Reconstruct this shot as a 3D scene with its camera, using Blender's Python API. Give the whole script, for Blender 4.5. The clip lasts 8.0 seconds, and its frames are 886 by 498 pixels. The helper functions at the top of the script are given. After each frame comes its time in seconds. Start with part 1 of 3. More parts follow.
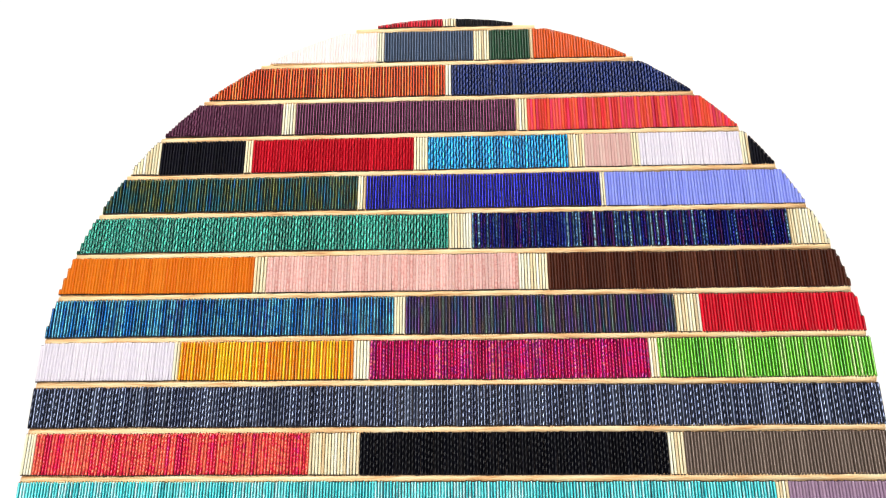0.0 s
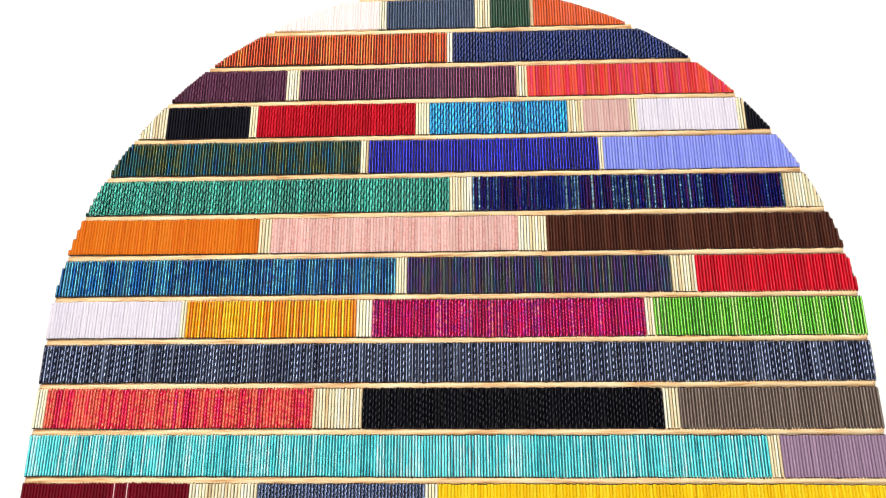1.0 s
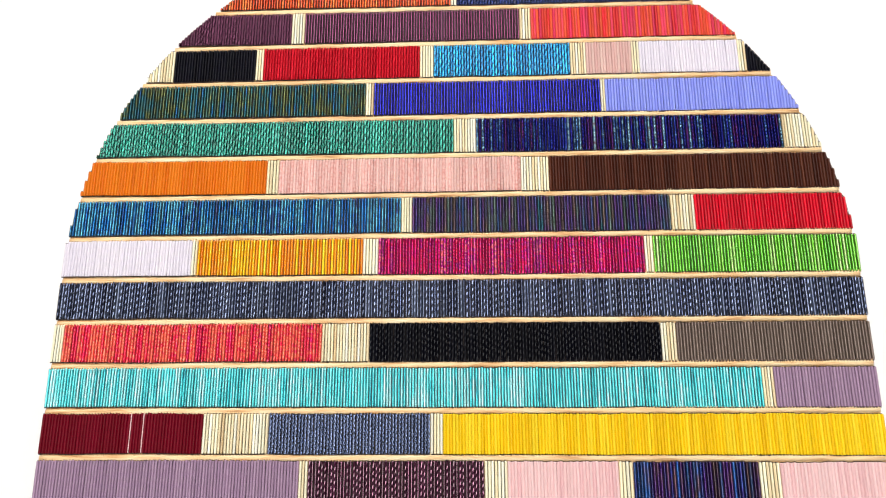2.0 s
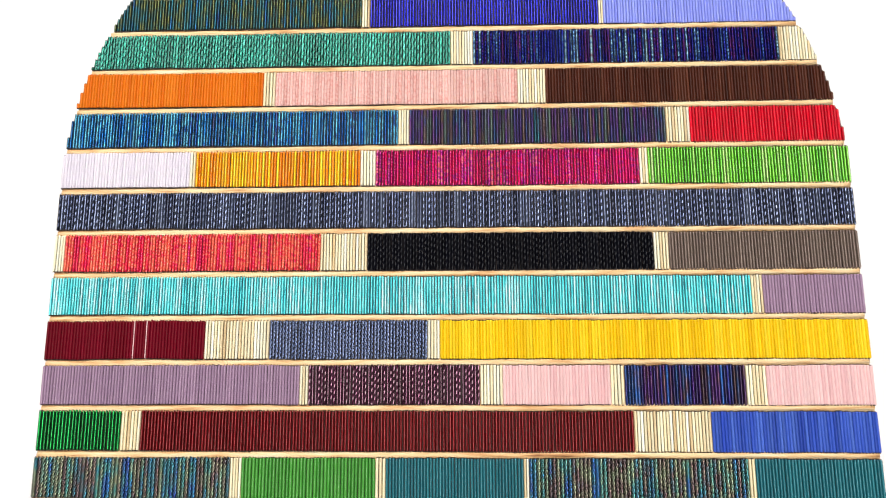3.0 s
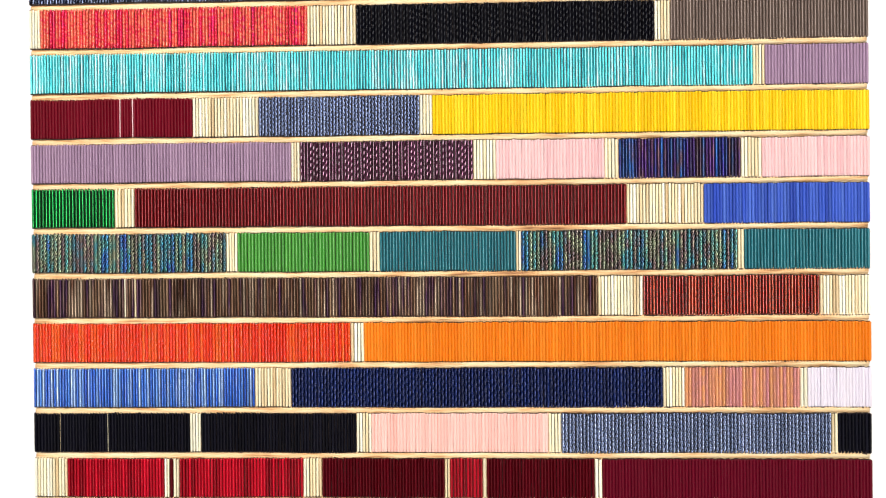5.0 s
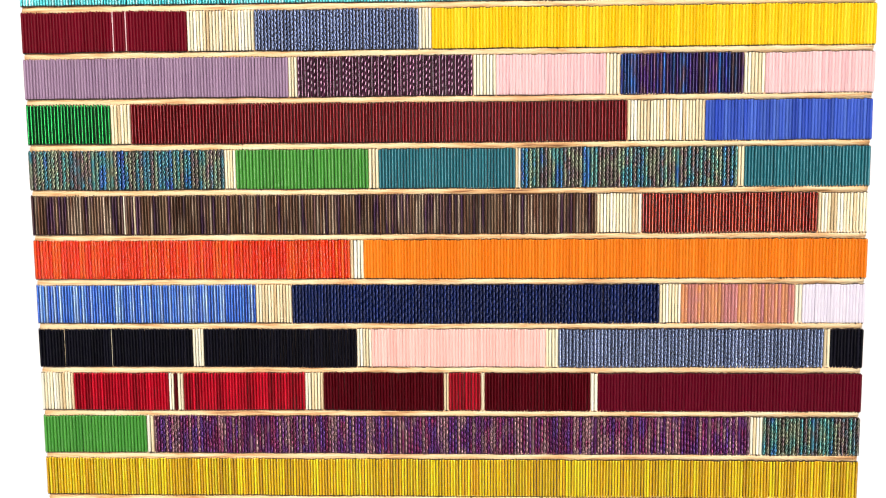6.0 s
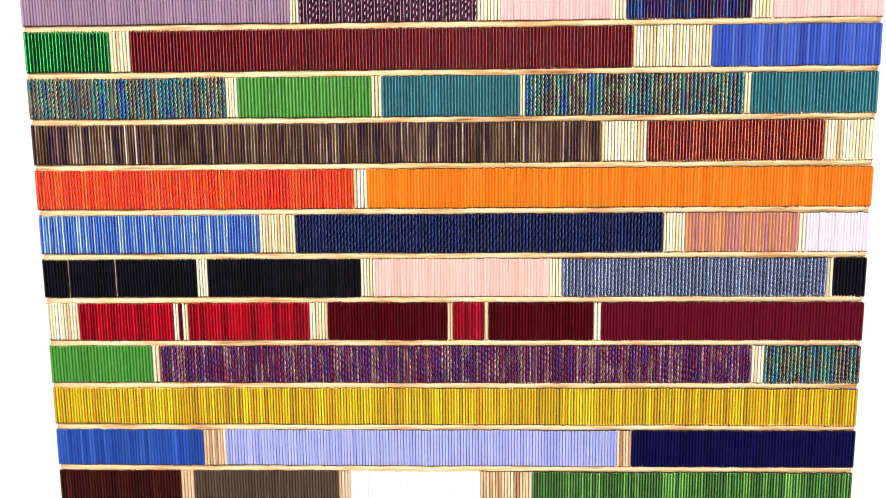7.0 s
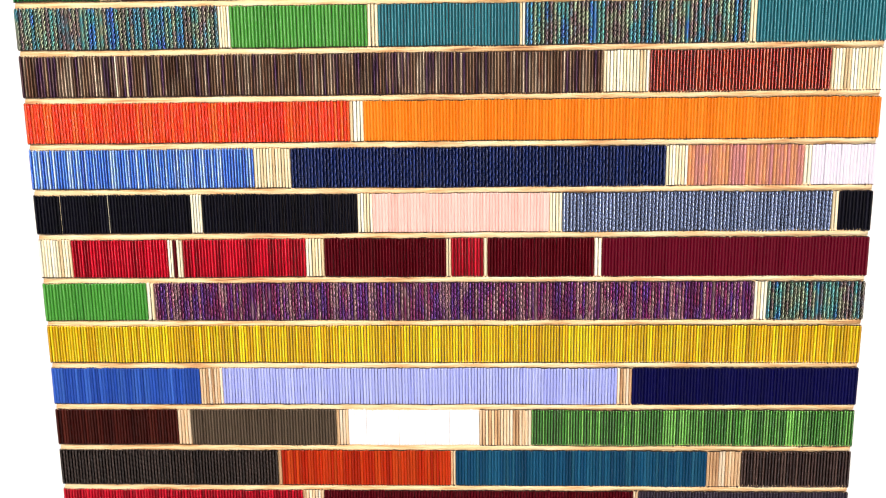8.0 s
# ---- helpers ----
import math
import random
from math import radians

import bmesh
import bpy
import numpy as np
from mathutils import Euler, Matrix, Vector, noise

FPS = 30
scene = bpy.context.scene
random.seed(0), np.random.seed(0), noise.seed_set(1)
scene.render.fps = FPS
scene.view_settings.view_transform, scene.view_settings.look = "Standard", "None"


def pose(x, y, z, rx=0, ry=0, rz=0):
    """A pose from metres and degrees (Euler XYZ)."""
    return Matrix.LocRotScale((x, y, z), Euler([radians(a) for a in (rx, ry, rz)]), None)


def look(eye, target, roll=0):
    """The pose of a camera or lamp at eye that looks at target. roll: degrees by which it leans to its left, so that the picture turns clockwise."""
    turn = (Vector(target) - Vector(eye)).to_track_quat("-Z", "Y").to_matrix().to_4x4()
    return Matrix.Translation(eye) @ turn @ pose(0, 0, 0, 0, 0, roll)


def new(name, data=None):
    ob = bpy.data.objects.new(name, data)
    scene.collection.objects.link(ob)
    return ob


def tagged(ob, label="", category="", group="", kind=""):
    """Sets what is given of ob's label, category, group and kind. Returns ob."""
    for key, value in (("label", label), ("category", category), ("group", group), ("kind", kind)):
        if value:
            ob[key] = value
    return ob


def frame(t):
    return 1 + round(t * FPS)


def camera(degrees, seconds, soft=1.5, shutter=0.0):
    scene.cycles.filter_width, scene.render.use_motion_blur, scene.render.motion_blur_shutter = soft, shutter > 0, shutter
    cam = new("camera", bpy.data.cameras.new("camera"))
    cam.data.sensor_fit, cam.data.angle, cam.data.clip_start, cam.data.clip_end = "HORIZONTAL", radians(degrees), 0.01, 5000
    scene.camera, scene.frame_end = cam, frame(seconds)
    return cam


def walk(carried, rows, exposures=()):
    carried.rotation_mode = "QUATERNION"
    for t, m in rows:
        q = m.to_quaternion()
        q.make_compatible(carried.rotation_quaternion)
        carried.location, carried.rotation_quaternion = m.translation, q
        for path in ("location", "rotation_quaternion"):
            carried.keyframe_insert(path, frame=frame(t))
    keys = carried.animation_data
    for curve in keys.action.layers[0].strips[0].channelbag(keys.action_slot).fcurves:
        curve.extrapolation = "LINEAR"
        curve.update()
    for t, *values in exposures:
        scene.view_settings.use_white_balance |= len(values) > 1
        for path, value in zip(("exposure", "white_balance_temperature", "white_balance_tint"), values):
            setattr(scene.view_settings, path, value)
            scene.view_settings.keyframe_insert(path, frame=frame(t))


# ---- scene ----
# ---------------------------------------------------------------- camera
cam = camera(62.3, 8.0, soft=1.15)
PATH = [
    (0, (0.013, -0.579, 1.398), (-0.059, 1.321, 2.019), -0.3),
    (0.5, (0.017, -0.582, 1.385), (-0.062, 1.318, 2.003), -0.3),
    (1, (0.014, -0.584, 1.371), (-0.064, 1.323, 1.968), -0.1),
    (1.5, (0.013, -0.59, 1.359), (-0.068, 1.328, 1.919), -0.1),
    (1.7, (0.0125, -0.5910, 1.3541), (-0.0696, 1.3327, 1.8948), -0.1),
    (2.8, (0.0082, -0.5930, 1.3212), (-0.0609, 1.3660, 1.7178), -0.2),
    (3, (0.008, -0.593, 1.314), (-0.056, 1.372, 1.683), -0.2),
    (3.5, (0.013, -0.587, 1.295), (-0.048, 1.391, 1.586), -0.3),
    (4, (0.014, -0.58, 1.277), (-0.049, 1.409, 1.472), -0.4),
    (4.5, (0.01, -0.578, 1.259), (-0.051, 1.418, 1.356), -0.5),
    (5, (0.011, -0.579, 1.247), (-0.05, 1.42, 1.24), -0.6),
    (5.2, (0.0110, -0.5794, 1.2434), (-0.0485, 1.4192, 1.1961), -0.6),
    (6.3, (0.0089, -0.5806, 1.2234), (-0.0475, 1.4077, 1.0154), -0.5),
    (6.5, (0.008, -0.581, 1.218), (-0.048, 1.405, 0.99), -0.5),
    (7, (0.006, -0.582, 1.201), (-0.049, 1.399, 0.935), -0.6),
    (7.5, (0.006, -0.582, 1.183), (-0.048, 1.395, 0.882), -0.6),
    (8, (0.007, -0.577, 1.166), (-0.049, 1.395, 0.839), -0.7),
]
EXPOSURES = [(0, -0.08, 6500, 10), (1.5, -0.13, 6500, 11), (3.0, -0.05, 6550, 12), (5.0, 0.07, 6600, 13), (6.5, 0.12, 6650, 15), (8.0, 0.21, 6700, 15)]
walk(cam, [(t, look(eye, target, roll)) for t, eye, target, roll in PATH], EXPOSURES)

# ---------------------------------------------------------------- world and light
ROOM_X, ROOM_BACK, ROOM_TOP = 3.5, -4.5, 3.3
WALL_Y = 0.010
world = bpy.data.worlds.new("sky")
scene.world = world
world.use_nodes = True
wn = world.node_tree
sky = wn.nodes.new("ShaderNodeTexSky")
sky.sky_type, sky.sun_disc = "NISHITA", False
sky.sun_elevation, sky.sun_rotation = radians(40), radians(180)
wn.nodes["Background"].inputs["Strength"].default_value = 0.1
wn.links.new(sky.outputs[0], wn.nodes["Background"].inputs["Color"])


def area_lamp(name, place, target, sx, sy, watts, colour):
    lamp = bpy.data.lights.new(name, "AREA")
    lamp.shape, lamp.size, lamp.size_y = "RECTANGLE", sx, sy
    lamp.energy, lamp.color = watts, colour
    ob = new(name, lamp)
    ob.matrix_world = look(place, target)
    return ob


# daylight in the back wall's tall opening; the overhead lamp is added, unseen
area_lamp("window_daylight", (0, ROOM_BACK + 0.02, 1.75), (0, 0, 1.75), 2.4, 3.0, 108, (1.0, 0.98, 0.96))
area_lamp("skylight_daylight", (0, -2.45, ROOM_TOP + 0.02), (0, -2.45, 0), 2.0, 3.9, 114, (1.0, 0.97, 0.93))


# ---------------------------------------------------------------- materials
def lin(c, gain=1.0):
    out = []
    for v in c:
        v = v / 255
        out.append(min(0.9, gain * (v / 12.92 if v <= 0.04045 else ((v + 0.055) / 1.055) ** 2.4)))
    return (*out, 1)


class Nodes:
    def __init__(self, name):
        self.mat = bpy.data.materials.new(name)
        self.mat.use_nodes = True
        self.tree = self.mat.node_tree
        self.bsdf = self.tree.nodes["Principled BSDF"]

    def add(self, kind, **values):
        n = self.tree.nodes.new(kind)
        for key, value in values.items():
            setattr(n, key, value)
        return n

    def link(self, a, b):
        self.tree.links.new(a, b)

    def math(self, op, a, b, clamp=False):
        n = self.add("ShaderNodeMath", operation=op, use_clamp=clamp)
        for socket, v in zip(n.inputs, (a, b)):
            if isinstance(v, (int, float)):
                socket.default_value = v
            else:
                self.link(v, socket)
        return n.outputs[0]

    def ramp(self, fac, colours, sharp=False):
        n = self.add("ShaderNodeValToRGB")
        n.color_ramp.interpolation = "CONSTANT" if sharp else "LINEAR"
        els = n.color_ramp.elements
        while len(els) < len(colours):
            els.new(0.5)
        k = len(colours)
        for i, c in enumerate(colours):
            els[i].position = i / k if sharp else (i / (k - 1) if k > 1 else 0)
        for i, c in enumerate(colours):
            els[i].color = c
        self.link(fac, n.inputs[0])
        return n.outputs[0]

    def bump(self, height, strength, distance):
        n = self.add("ShaderNodeBump")
        n.inputs["Strength"].default_value, n.inputs["Distance"].default_value = strength, distance
        self.link(height, n.inputs["Height"])
        self.link(n.outputs[0], self.bsdf.inputs["Normal"])


def bead_glass(name, colours, rough=0.22, metal=0.0, coat=0.4, patch=0.15, patch_z=60.0, patch_xy=150.0, value=0.12, gain=0.76, spec=0.3, coat_ior=1.5, cluster=0.0, coat_rough=0.16):
    """Bead glass whose tint changes from bead to bead, in patches along each bead and from one strand of beads to the next."""
    n = Nodes(name)
    info = n.add("ShaderNodeObjectInfo")
    rnd = info.outputs["Random"]
    coord = n.add("ShaderNodeTexCoord")
    scale = n.add("ShaderNodeVectorMath", operation="MULTIPLY")
    scale.inputs[1].default_value = (patch_xy, patch_xy, patch_z)
    n.link(coord.outputs["Object"], scale.inputs[0])
    noise_tex = n.add("ShaderNodeTexNoise", noise_dimensions="4D")
    noise_tex.inputs["Scale"].default_value = 1.0
    noise_tex.inputs["Detail"].default_value = 2.0
    n.link(scale.outputs[0], noise_tex.inputs["Vector"])
    n.link(n.math("MULTIPLY", rnd, 57.0), noise_tex.inputs["W"])
    spread = n.math("ADD", n.math("MULTIPLY", n.math("SUBTRACT", noise_tex.outputs["Fac"], 0.5), 2.6), 0.5, True)
    fac = n.math("ADD", n.math("MULTIPLY", rnd, 1 - patch), n.math("MULTIPLY", spread, patch), True)
    if cluster:
        strand = n.add("ShaderNodeTexNoise")
        strand.inputs["Scale"].default_value, strand.inputs["Detail"].default_value = 75.0, 1.0
        n.link(info.outputs["Location"], strand.inputs["Vector"])
        drift = n.math("MULTIPLY", n.math("SUBTRACT", strand.outputs["Fac"], 0.5), 3.2 * cluster)
        fac = n.math("ADD", n.math("MULTIPLY", n.math("SUBTRACT", fac, 0.5), 1 - 0.6 * cluster), n.math("ADD", drift, 0.5), True)
    tint = n.ramp(fac, [lin(c, gain) for c in colours])
    second = n.math("FRACT", n.math("MULTIPLY", rnd, 91.7), 0.0)
    bright = n.math("ADD", n.math("MULTIPLY", second, 2 * value), 1 - value)
    hsv = n.add("ShaderNodeHueSaturation")
    n.link(bright, hsv.inputs["Value"])
    n.link(tint, hsv.inputs["Color"])
    b = n.bsdf.inputs
    n.link(hsv.outputs[0], b["Base Color"])
    third = n.math("FRACT", n.math("MULTIPLY", rnd, 37.3), 0.0)
    n.link(n.math("ADD", n.math("MULTIPLY", third, 0.16), max(0.03, rough - 0.08)), b["Roughness"])
    b["Metallic"].default_value = metal
    b["Specular IOR Level"].default_value = spec
    b["Coat Weight"].default_value = coat
    b["Coat Roughness"].default_value = coat_rough
    b["Coat IOR"].default_value = coat_ior
    fine = n.add("ShaderNodeTexNoise")
    fine.inputs["Scale"].default_value = 900.0
    n.link(coord.outputs["Object"], fine.inputs["Vector"])
    n.bump(fine.outputs["Fac"], 0.15, 0.0002)
    return n.mat


def hide_material():
    n = Nodes("cream_hide")
    coord = n.add("ShaderNodeTexCoord")
    scale = n.add("ShaderNodeVectorMath", operation="MULTIPLY")
    scale.inputs[1].default_value = (30.0, 60.0, 420.0)
    n.link(coord.outputs["Object"], scale.inputs[0])
    a = n.add("ShaderNodeTexNoise")
    a.inputs["Scale"].default_value, a.inputs["Detail"].default_value = 1.0, 5.0
    n.link(scale.outputs[0], a.inputs["Vector"])
    stretch = n.math("ADD", n.math("MULTIPLY", n.math("SUBTRACT", a.outputs["Fac"], 0.5), 1.7), 0.62, True)
    broad = n.add("ShaderNodeTexNoise")
    broad.inputs["Scale"].default_value = 7.0
    n.link(coord.outputs["Object"], broad.inputs["Vector"])
    stretch = n.math("SUBTRACT", stretch, n.math("MULTIPLY", n.math("SUBTRACT", broad.outputs["Fac"], 0.4, True), 1.0), True)
    n.link(n.ramp(stretch, [lin((140, 90, 52)), lin((216, 164, 108)), lin((244, 206, 152)), lin((250, 220, 174)), lin((253, 234, 198))]), n.bsdf.inputs["Base Color"])
    n.bsdf.inputs["Roughness"].default_value = 0.75
    fine = n.add("ShaderNodeTexNoise")
    fine.inputs["Scale"].default_value = 700.0
    n.link(coord.outputs["Object"], fine.inputs["Vector"])
    n.bump(fine.outputs["Fac"], 0.6, 0.0008)
    return n.mat


def paint_material(name, colour, spread, scale, rough):
    n = Nodes(name)
    coord = n.add("ShaderNodeTexCoord")
    a = n.add("ShaderNodeTexNoise")
    a.inputs["Scale"].default_value, a.inputs["Detail"].default_value = scale, 4.0
    n.link(coord.outputs["Object"], a.inputs["Vector"])
    low = tuple(max(0, v * (1 - spread)) for v in colour)
    n.link(n.ramp(a.outputs["Fac"], [(*low, 1), (*colour, 1)]), n.bsdf.inputs["Base Color"])
    n.bsdf.inputs["Roughness"].default_value = rough
    fine = n.add("ShaderNodeTexNoise")
    fine.inputs["Scale"].default_value = 350.0
    n.link(coord.outputs["Object"], fine.inputs["Vector"])
    n.bump(fine.outputs["Fac"], 0.15, 0.0004)
    return n.mat


HIDE = hide_material()
# waxed thread, dark enough to double as painted shade between beads
THREAD_AND_SHADE = paint_material("brown_waxed_thread_gap_shade", (0.042, 0.02, 0.01), 0.5, 500.0, 0.6)
WALL_PAINT = paint_material("white_wall_paint", (0.86, 0.86, 0.855), 0.02, 1.5, 0.6)
# unseen floor, made pale and glossy to throw light onto lower rows
FLOOR_PAINT = paint_material("pale_reflecting_floor", (0.45, 0.44, 0.43), 0.2, 3.0, 0.1)
# unseen ceiling and walls, kept dark so bead sides reflect little
CEILING_PAINT = paint_material("ceiling_paint", (0.2, 0.2, 0.2), 0.04, 2.0, 0.8)
SIDE_PAINT = paint_material("room_wall_paint", (0.1, 0.1, 0.1), 0.04, 2.0, 0.7)


# ---------------------------------------------------------------- mesh helpers
def mesh_of(name, bm, material, smooth=False):
    me = bpy.data.meshes.new(name)
    if smooth:
        for f in bm.faces:
            f.smooth = True
    bm.to_mesh(me)
    bm.free()
    me.materials.append(material)
    return me


def part(name, me, parent, label="", place=(0, 0, 0)):
    ob = new(name, me)
    ob.parent = parent
    ob.location = place
    if label:
        tagged(ob, label)
    return ob


def box(bm, x0, x1, y0, y1, z0, z1):
    m = Matrix.Translation(((x0 + x1) / 2, (y0 + y1) / 2, (z0 + z1) / 2)) @ Matrix.Diagonal((x1 - x0, y1 - y0, z1 - z0, 1))
    bmesh.ops.create_cube(bm, size=1, matrix=m)


def structure(name, boxes, material, label, category):
    bm = bmesh.new()
    for b in boxes:
        box(bm, *b)
    return tagged(new(name, mesh_of(name, bm, material)), label, category, kind="structure")


# ---------------------------------------------------------------- the room
T = 0.15
structure("wall_north", [(-ROOM_X - T, ROOM_X + T, WALL_Y, WALL_Y + T, 0, ROOM_TOP)], WALL_PAINT, "smooth white painted gallery wall behind the beadwork", "wall")
structure("wall_east", [(ROOM_X, ROOM_X + T, ROOM_BACK - T, WALL_Y, 0, ROOM_TOP)], SIDE_PAINT, "unseen side wall, kept dark to limit reflections in the beads", "wall")
structure("wall_west", [(-ROOM_X - T, -ROOM_X, ROOM_BACK - T, WALL_Y, 0, ROOM_TOP)], SIDE_PAINT, "unseen side wall, kept dark to limit reflections in the beads", "wall")
structure("wall_south", [
    (-ROOM_X, -1.25, ROOM_BACK - T, ROOM_BACK, 0, ROOM_TOP), (1.25, ROOM_X, ROOM_BACK - T, ROOM_BACK, 0, ROOM_TOP),
    (-1.25, 1.25, ROOM_BACK - T, ROOM_BACK, 0, 0.2),
], SIDE_PAINT, "plain wall with a tall window opening for daylight", "wall")
structure("floor", [(-ROOM_X - T, ROOM_X + T, ROOM_BACK - T, WALL_Y + T, -0.1, 0)], FLOOR_PAINT, "unseen pale floor, polished to reflect light into the lower beads", "floor")
# unseen ceiling, left open only for the added overhead lamp
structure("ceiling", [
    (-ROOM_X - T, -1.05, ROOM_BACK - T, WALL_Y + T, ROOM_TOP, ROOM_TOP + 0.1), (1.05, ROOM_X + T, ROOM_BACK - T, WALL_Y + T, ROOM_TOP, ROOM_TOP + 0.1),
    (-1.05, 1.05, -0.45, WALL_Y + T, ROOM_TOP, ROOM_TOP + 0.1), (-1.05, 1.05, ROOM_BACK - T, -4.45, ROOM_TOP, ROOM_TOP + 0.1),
], CEILING_PAINT, "unseen dark ceiling with an opening for the added overhead lamp", "ceiling")

# ---------------------------------------------------------------- the beadwork: outline
MID, HALF, ARC_Z, BOTTOM = -0.006, 0.332, 1.482, 0.8255   # middle, half width, centre height of the round top, lower edge
PITCH, LONG = 0.036, 0.0307                                # row spacing and bead length
FACE = 0.0030                                              # front of the hide, towards the wall from the beads


def row_bottom(k):
    return 1.300 - (k - 14) * PITCH


def half_width(z):
    if z <= ARC_Z:
        return HALF
    return math.sqrt(max(0.0, HALF ** 2 - ((z - ARC_Z) * HALF / 0.330) ** 2))


def arc_top(x):
    u = (x - MID) / HALF
    return ARC_Z + 0.330 * math.sqrt(max(0.0, 1 - u * u))


hanging = new("wall_hanging")
hanging.location = (0, 0, 0)
hanging.empty_display_size = 0.1
tagged(hanging, "arched beadwork panel of coloured bugle beads on a white wall", "wall art")

bm = bmesh.new()
outline = [(MID - HALF + 0.001, BOTTOM), (MID + HALF - 0.001, BOTTOM)]
for i in range(0, 97):
    a = math.pi * i / 96
    outline.append((MID + (HALF - 0.001) * math.cos(a), ARC_Z + 0.329 * math.sin(a)))
loop = [bm.verts.new((x, FACE, z)) for x, z in outline]
front = bm.faces.new(loop)
out = bmesh.ops.extrude_face_region(bm, geom=[front])
bmesh.ops.translate(bm, vec=(0, WALL_Y - FACE, 0), verts=[v for v in out["geom"] if isinstance(v, bmesh.types.BMVert)])
bmesh.ops.recalc_face_normals(bm, faces=bm.faces)
part("backing", mesh_of("backing", bm, HIDE), hanging, "flat cream hide backing with a rounded top")


def hide_strip(z, seed):
    """The bare ridge of hide between two rows, softly bulging and uneven."""
    w = half_width(z) - 0.0015
    if w < 0.02:
        return
    bm = bmesh.new()
    count = max(12, int(w * 300))
    cross = [(-0.0028, FACE + 0.0006), (-0.0024, 0.0016), (-0.0010, 0.0011), (0.0006, 0.0010), (0.0023, 0.0015), (0.0028, FACE + 0.0006)]
    rings = []
    for i in range(count + 1):
        x = MID - w + 2 * w * i / count
        lift = 0.0005 * noise.noise((x * 35, seed * 3.1, 0))
        wide = 1 + 0.16 * noise.noise((x * 22, seed * 5.7, 4))
        ring = []
        for j, (dz, y) in enumerate(cross):
            crease = 0.0006 * noise.noise((x * 110, j * 2.0, seed))
            ring.append(bm.verts.new((x, y + (crease if 0 < j < 5 else 0), z + lift + dz * wide)))
        rings.append(ring)
    for a, b in zip(rings, rings[1:]):
        for j in range(len(cross) - 1):
            bm.faces.new((a[j], b[j], b[j + 1], a[j + 1]))
    bm.faces.new(rings[0])
    bm.faces.new(list(reversed(rings[-1])))
    bmesh.ops.recalc_face_normals(bm, faces=bm.faces)
    part("hide_strip", mesh_of("hide_strip", bm, HIDE, True), hanging)


for k in range(0, 28):
    hide_strip(row_bottom(k) - 0.0027, k)

# ---------------------------------------------------------------- the beads: shapes
def tube_mesh(name, material, radius, sides=10):
    bm = bmesh.new()
    h = LONG / 2
    profile = [(-h, 0.55), (-h, 0.82), (-h + 0.0005, 1.0), (-h + 0.0012, 1.0), (h - 0.0012, 1.0), (h - 0.0005, 1.0), (h, 0.82), (h, 0.55)]
    rings = [[bm.verts.new((radius * r * math.cos(2 * math.pi * i / sides), radius * r * math.sin(2 * math.pi * i / sides), z)) for i in range(sides)] for z, r in profile]
    for a, b in zip(rings, rings[1:]):
        for i in range(sides):
            bm.faces.new((a[i], a[(i + 1) % sides], b[(i + 1) % sides], b[i]))
    return mesh_of(name, bm, material, True)


def wound_mesh(name, material, radius, lobes, profile, glints, rings_n):
    """A bead whose sides wind about its length; profile gives the reach at steps across one side, from its sharp edge on."""
    bm = bmesh.new()
    h, turns, steps = LONG / 2, glints / lobes, len(profile)
    rings = []
    for j in range(rings_n + 1):
        turn = 2 * math.pi * turns * j / rings_n
        r = radius * (0.92 if j in (0, rings_n) else 1.0)
        ring = []
        for i in range(lobes):
            for f, q in profile:
                a = turn + 2 * math.pi * (i + f) / lobes
                ring.append(bm.verts.new((r * q * math.cos(a), r * q * math.sin(a), -h + LONG * j / rings_n)))
        rings.append(ring)
    n = lobes * steps
    for a, b in zip(rings, rings[1:]):
        for i in range(n):
            bm.faces.new((a[i], a[(i + 1) % n], b[(i + 1) % n], b[i]))
        for i in range(0, n, steps):
            bm.edges.get((a[i], b[i])).smooth = False
    bm.faces.new(list(reversed(rings[0])))
    bm.faces.new(rings[-1])
    for ring in (rings[0], rings[-1]):
        for i in range(n):
            bm.edges.get((ring[i], ring[(i + 1) % n])).smooth = False
    return mesh_of(name, bm, material, True)


KINDS = {}


def kind(key, label, colours, shape="tube", wide=0.00248, glints=7.0, full=0.92, plain_mates=0.0, **glass):
    mat = bead_glass(key + "_glass", colours, **glass)
    r = wide / 2 * full
    lobes = {"rope": 4, "cord": 3, "facet": 11}.get(shape, 0)
    if shape == "rope":
        me = wound_mesh("bead", mat, r * 1.06, lobes, ((0.0, 0.74), (0.28, 1.04), (0.72, 1.04)), glints, 16 if glints < 6 else 24)
    elif shape == "cord":
        me = wound_mesh("bead", mat, r * 1.05, lobes, ((0.0, 0.62), (0.25, 1.0), (0.5, 1.06), (0.75, 1.0)), glints, 22)
    elif shape == "facet":
        me = wound_mesh("bead", mat, r * 1.05, lobes, ((0.0, 1.0), (0.5, math.cos(math.pi / lobes))), glints, 9)
    else:
        me = tube_mesh("bead", mat, r)
    KINDS[key] = (label, me, wide, 2 * math.pi / lobes if lobes else 0.0, tube_mesh("bead", mat, r) if plain_mates else None, plain_mates)


SATIN = dict(full=1.03, value=0.13, rough=0.4, coat=0.0, spec=0.2, patch=0.3, patch_z=25.0, patch_xy=900.0)
SOLID = dict(rough=0.24, coat=0.0, spec=0.5, patch=0.1)
DULL = dict(full=1.03, rough=0.45, coat=0.0, spec=0.15, patch=0.1, value=0.05)

